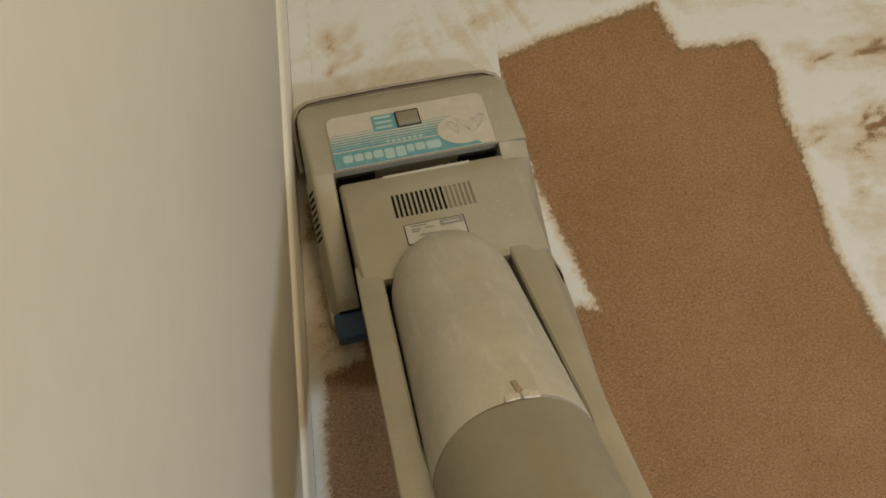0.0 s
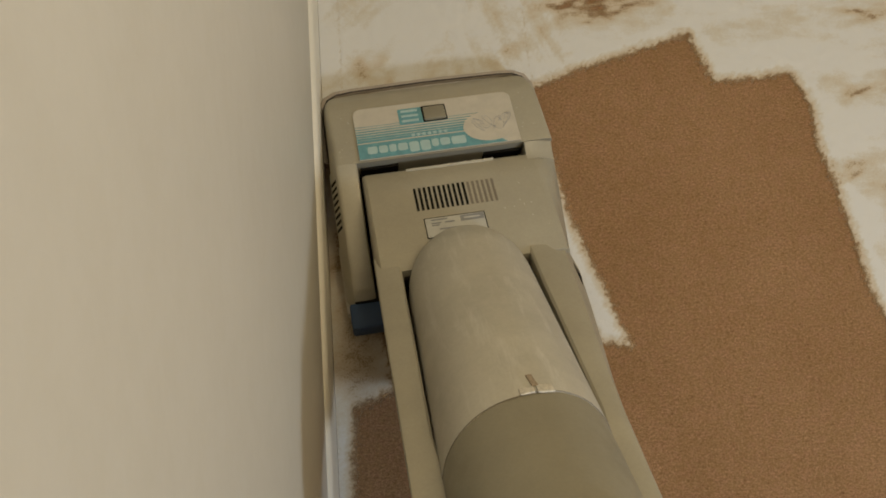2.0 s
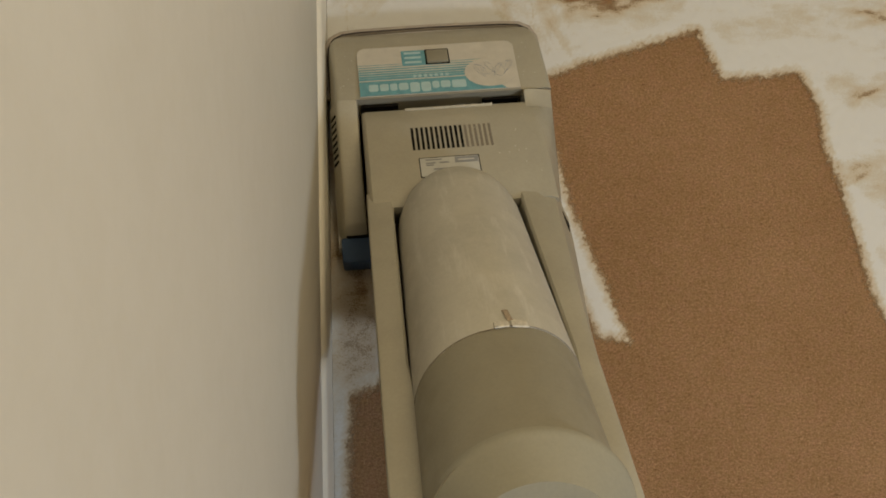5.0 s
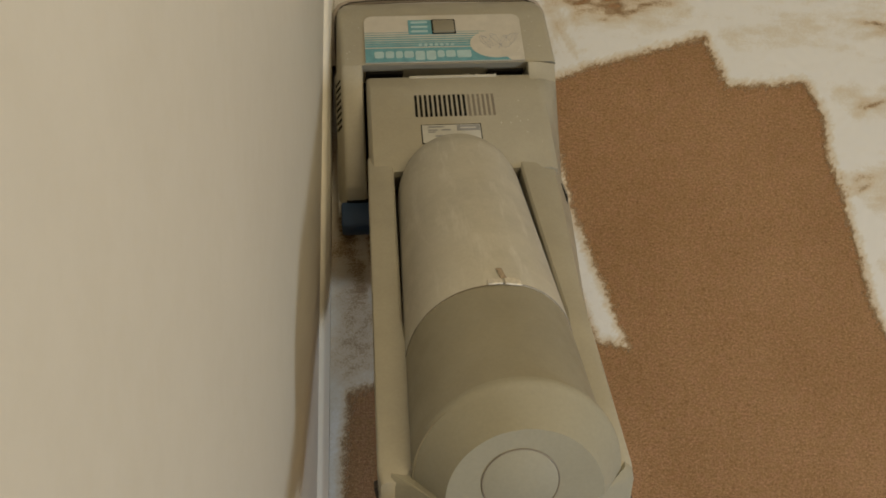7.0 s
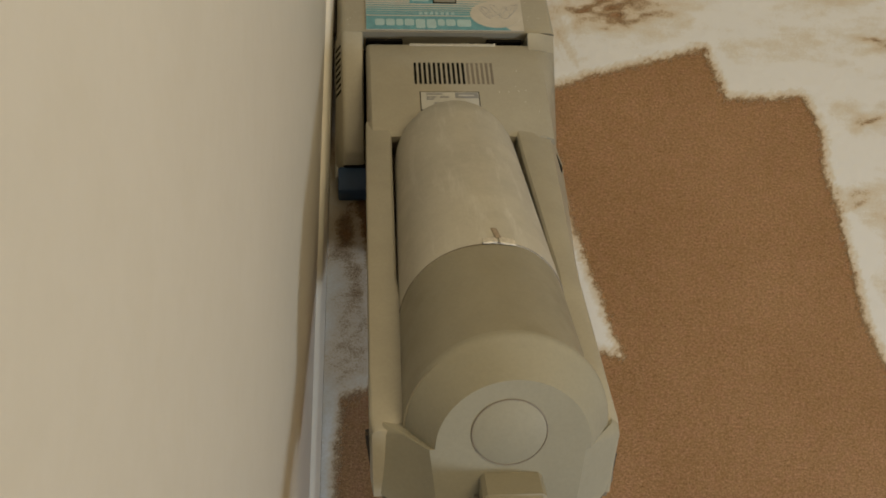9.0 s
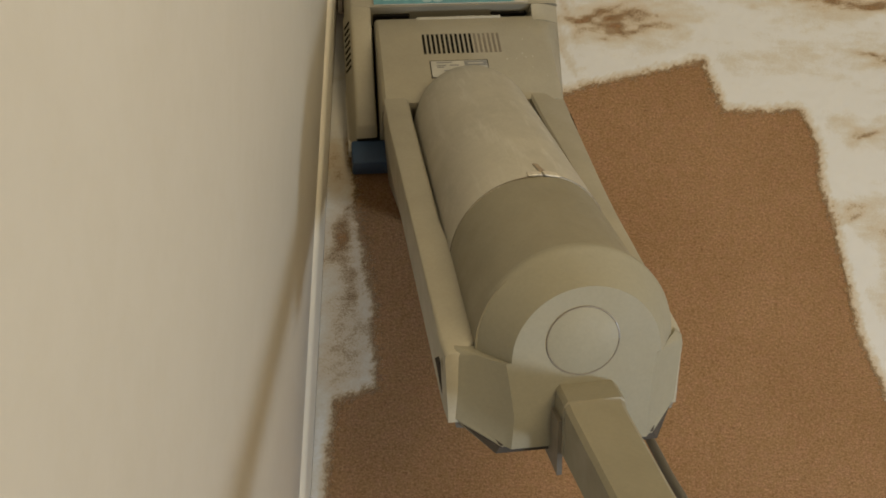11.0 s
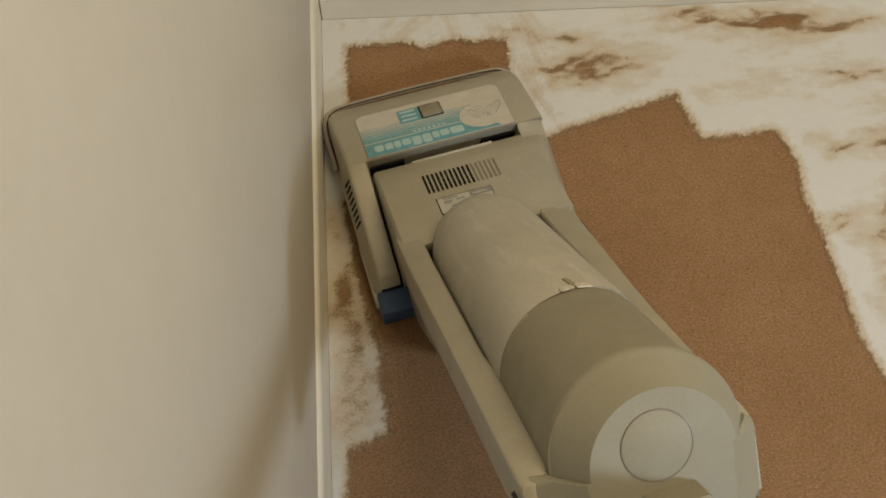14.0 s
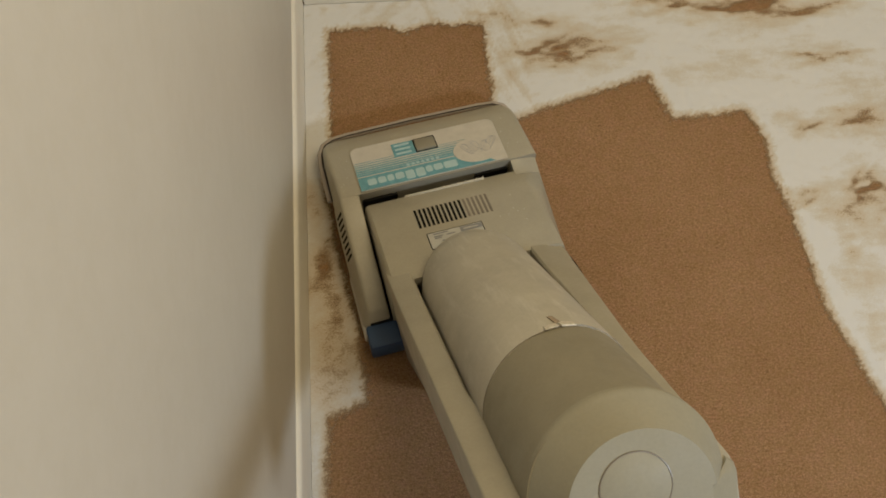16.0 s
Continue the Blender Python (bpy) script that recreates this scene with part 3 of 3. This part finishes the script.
FOOT = [(-0.1255, -0.056, 0.682), (-0.1185, -0.105, 0.684), (-0.078, -0.130, 0.732), (0.078, -0.130, 0.732), (0.1125, -0.107, 0.684), (0.1155, -0.080, 0.682)]
for a, b in zip(FOOT, FOOT[1:]):
    loft([[bp(q[0] * k, q[2] + d, q[1] * k) for k, d in ((0.96, -0.006), (1.035, -0.006), (1.035, 0.005), (0.96, 0.005))] for q in (a, b)], bm)
part("edge_trim", bm, RIM, body, "charcoal rubber trim")
# round badge, a shallow recess; its thin shadow line is a darker tube
ring = []
for k in range(49):
    a = k * math.tau / 48
    ring.append(bp(0.0345 * math.cos(a), 0.7445, -0.018 + 0.0345 * math.sin(a)))
part("badge_shadow_line", tube(ring, 0.0008, 6), SHALLOW, body)
disc = [[bp(r * math.cos(k * math.tau / 48), s, -0.018 + r * math.sin(k * math.tau / 48)) for k in range(48)] for r, s in ((0.0342, 0.742), (0.0338, 0.7446), (0.0325, 0.7452))]
part("badge", loft(disc), CAP, body)

# handle and cord
part("handle", loft([[bp(x + 0.004, s, n) for x, n in ((-w, n0), (-w + 0.004, n0 + 0.004), (w - 0.004, n0 + 0.004), (w, n0), (w, n1), (-w, n1))]
                     for s, w, n0, n1 in ((0.710, 0.0290, -0.064, -0.118), (0.774, 0.0290, -0.067, -0.120), (0.7745, 0.0280, -0.0685, -0.121), (0.782, 0.0275, -0.072, -0.122), (1.02, 0.024, -0.083, -0.124), (1.38, 0.020, -0.094, -0.128))]), OLIVE, body, "square-section beige handle tube")
part("handle_bracket", loft([[bp(x, s, n) for x, n in ((-0.029, -0.085), (-0.024, -0.085), (-0.024, -0.143), (-0.029, -0.143))] for s in (0.69, 0.77)]), SHALLOW, body)
part("cord", tube([bp(0.090, 0.58, -0.140), bp(0.092, 0.67, -0.163), bp(0.088, 0.75, -0.166), bp(0.082, 0.86, -0.16), bp(0.072, 0.98, -0.15), bp(0.06, 1.15, -0.142)], 0.0048, 10), CORD, body, "grey rubber mains cord")

# panel details
PA = math.atan(0.42)
PM = Matrix.Translation(hp(0, -0.214, panel_z(-0.214))) @ Matrix.Rotation(-PA, 4, "X")
# slots are raised bars; black or darker greige puts their shade in
for i in range(17):
    x = -0.0535 + i * 0.00735
    dark = i < 11
    part("vent_slot", box(x - 0.0019, x + 0.0019, -0.0255, 0.0195, -0.002, 0.0006 if dark else 0.0004, m=PM), DARK if dark else SHALLOW, panel)
QM = Matrix.Translation(hp(0, -0.262, panel_z(-0.262))) @ Matrix.Rotation(-PA, 4, "X")
part("plate_border", plate(round_rect(-0.0490, 0.0410, -0.0285, 0.0100, 0.001, 2), -0.001, 0.0005, QM), DARK, panel)
part("rating_plate", plate(round_rect(-0.0475, 0.0395, -0.0270, 0.0085, 0.001, 2), -0.001, 0.0009, QM), PLATE, panel, "silver rating plate")
part("plate_print", plate(round_rect(0.004, 0.0385, -0.0040, 0.0072, 0.0005, 2), 0.0009, 0.0012, QM), PLATEGREY, panel)
for k, (x0, x1, yy) in enumerate(((-0.036, -0.022, 0.006), (-0.016, -0.002, 0.006), (-0.036, -0.025, 0.002), (-0.026, -0.002, -0.006), (-0.036, -0.012, 0.0125), (0.012, 0.036, 0.0095))):
    part("text_bar", plate(round_rect(x0 - 0.003, x1 - 0.003, yy - 0.0092, yy - 0.0068, 0.0004, 2), 0.0012, 0.0015, QM), PLATEGREY if k < 5 else PLATE, panel)
EM = Matrix.Translation(hp(0, -0.160, panel_z(-0.160))) @ Matrix.Rotation(-PA, 4, "X")
part("panel_lip", box(-0.060, 0.076, -0.0006, 0.0034, -0.004, 0.0010, 0.001, m=EM), SHELL, panel, "worn pale lip")
part("hinge_cover", box(-0.121, 0.121, -0.0125, 0.004, -0.036, -0.010, 0.002, m=EM), GREY, panel)
# solid black blocks for the shade deep in both ends of the slot
for x0, x1 in ((-0.1265, -0.068), (0.066, 0.1235)):
    part("recess_shade", box(x0, x1, -0.1430, -0.1380, 0.050, 0.1020, 0.0008, seg=1), DARK, cleaner)
# black wedge on the rail draws the shaded gap behind the panel corner
part("side_gap_shade", loft([[bp(x, s, n) for x, s, n in ((0.1530, 0.128, 0.0558 + h), (0.1635, 0.128, 0.0335 + h), (0.1575, 0.156, 0.0360 + h))] for h in (0.0025, -0.008)]), DARK, body)

# latch with worn tape at the joint of the covers
bm = box(-0.006, 0.010, 0.526, 0.539, 0, 0.004, 0.0015)
box(0.0125, 0.032, 0.525, 0.541, 0, 0.0045, 0.0018, bm)
for v in bm.verts:
    x, s, h = v.co
    k = 0.0016 * noise.noise(Vector((x * 160, s * 160, 3)))
    v.co = bp(x + k, s + 1.5 * k - askew(x), 0.0812 - x * x / 0.18 + 0.6 * h * (1 + 90 * k))
part("latch", bm, TAPE, body, "scuffed whitish latch")
bm = box(0.0095, 0.0165, 0.508, 0.529, 0, 0.0030, 0.0012)
for v in bm.verts:
    x, s, h = v.co
    v.co = bp(x - (0.529 - s) * 0.15, s - askew(x), 0.0828 + (0.529 - s) * 0.142 + 0.5 * h - x * x / 0.18)
part("latch_tab", bm, RUST, body, "rusty brown latch tab")

# powder that has settled on the machine
def specks(name, parent, count, seed, place):
    rnd = random.Random(seed)
    bm = bmesh.new()
    for _ in range(count):
        r = rnd.uniform(0.0005, 0.0011)
        bmesh.ops.create_icosphere(bm, subdivisions=1, radius=r, matrix=Matrix.Translation(place(rnd)) @ Matrix.Diagonal((1, rnd.uniform(0.8, 1.8), 0.6, 1)))
    tagged(part(name, bm, LABEL, parent, "white specks of settled powder"), kind="stuff")


def on_panel(rnd):
    y = rnd.uniform(-0.31, -0.165)
    return hp(rnd.choice((rnd.uniform(-0.12, 0.12), rnd.uniform(0.09, 0.13))), y, panel_z(y) + 0.0003)


def on_head(rnd):
    y = rnd.uniform(-0.125, -0.036)
    return Vector((rnd.choice((rnd.uniform(-0.155, -0.130), rnd.uniform(0.130, 0.160))), y, 0.0885 + 0.335 * (-0.034 - y) + 0.0004))


def on_lip(rnd):
    return EM @ Vector((rnd.uniform(0.0, 0.078), rnd.uniform(-0.002, 0.004), 0.0012))


specks("powder_specks", panel, 12, 3, on_panel)
specks("powder_specks", panel, 30, 4, on_lip)
specks("powder_specks", cleaner, 14, 5, on_head)

# seconds, x, y of the head's front, its turn, the tilt of the upper body and its slight sideways play
MACHINE = [
    (0, 0.175, 0.910, 7.2, 0.0, -0.9, -1.3),
    (0.5, 0.173, 0.935, 6.1, -0.2, -0.5, -1.3),
    (1, 0.175, 0.948, 5.6, -0.6, -0.4, -0.9),
    (1.5, 0.173, 0.958, 5.9, -0.6, -0.8, -0.8),
    (2, 0.173, 0.970, 5.0, -0.6, -0.5, -0.9),
    (2.5, 0.174, 0.981, 4.8, -0.3, -0.3, -0.9),
    (3, 0.175, 0.991, 4.5, -0.4, -0.6, -0.7),
    (3.5, 0.174, 1.010, 4.3, -1.6, -0.9, -0.7),
    (4, 0.175, 1.025, 3.6, -2.3, -0.5, -0.5),
    (6.5, 0.174, 1.092, 2.5, -2.6, -0.7, -0.8),
    (7, 0.177, 1.104, 2.2, -2.7, -0.6, -0.5),
    (7.5, 0.176, 1.112, 2.3, -2.8, -0.8, -0.6),
    (8, 0.175, 1.124, 2.2, -3.1, -0.9, -0.6),
    (8.5, 0.174, 1.135, 2.8, -3.8, -0.9, -0.6),
    (9, 0.175, 1.167, 2.0, -3.5, -0.9, -0.6),
    (11.3, 0.177, 1.229, 5.7, -0.9, 1.6, 1.4),
    (11.5, 0.183, 1.220, 5.8, -0.2, 1.8, 2.0),
    (12, 0.175, 1.164, 9.5, -0.1, 1.1, -0.0),
    (12.5, 0.174, 1.146, 11.1, -0.2, 0.1, 1.0),
    (13, 0.176, 1.137, 11.2, -0.2, 0.1, 1.1),
    (13.5, 0.175, 1.118, 12.0, 0.1, -0.3, 0.9),
    (14, 0.174, 1.076, 13.2, 0.2, -0.6, 0.3),
    (14.5, 0.178, 1.052, 13.0, 0.7, -0.0, -0.5),
    (15, 0.184, 1.023, 12.6, 0.6, -0.6, 0.6),
    (15.5, 0.189, 0.998, 12.6, 1.3, -0.5, 0.5),
    (16, 0.198, 0.966, 11.5, 1.4, -0.2, 0.7),
]


# ---------------------------------------------------------------- what moves
def head_pose(row):
    return pose(row[1], row[2], 0, 0, 0, row[3])


def motions():
    walk(cleaner, [(r[0], head_pose(r)) for r in MACHINE])
    walk(panel, [(r[0], pose(*HINGE, -r[4], 0, 0)) for r in MACHINE])
    walk(body, [(r[0], pose(*HINGE, -r[4], 0, 0) @ Matrix.Translation(PLAY) @ pose(0, 0, 0, 0, 0, r[5]) @ pose(0, 0, 0, 0, r[6], 0) @ Matrix.Translation([-q for q in PLAY])) for r in MACHINE])
    for i, (y, ob) in enumerate(SWATHS):
        rows, taken = [(0.0, pose(0.196, y, 0))], False
        for r in MACHINE:
            inside = pose(0.0, -0.075 - 0.0015 * i, 0.014 + 0.0015 * i)
            if taken:
                rows.append((r[0], head_pose(r) @ inside))
            elif r[2] - 0.055 > y or r[0] >= 11.5:
                if r[0] > 0:
                    rows.append((r[0], pose(0.196, y, 0)))
                taken = True
        walk(ob, rows)


motions()
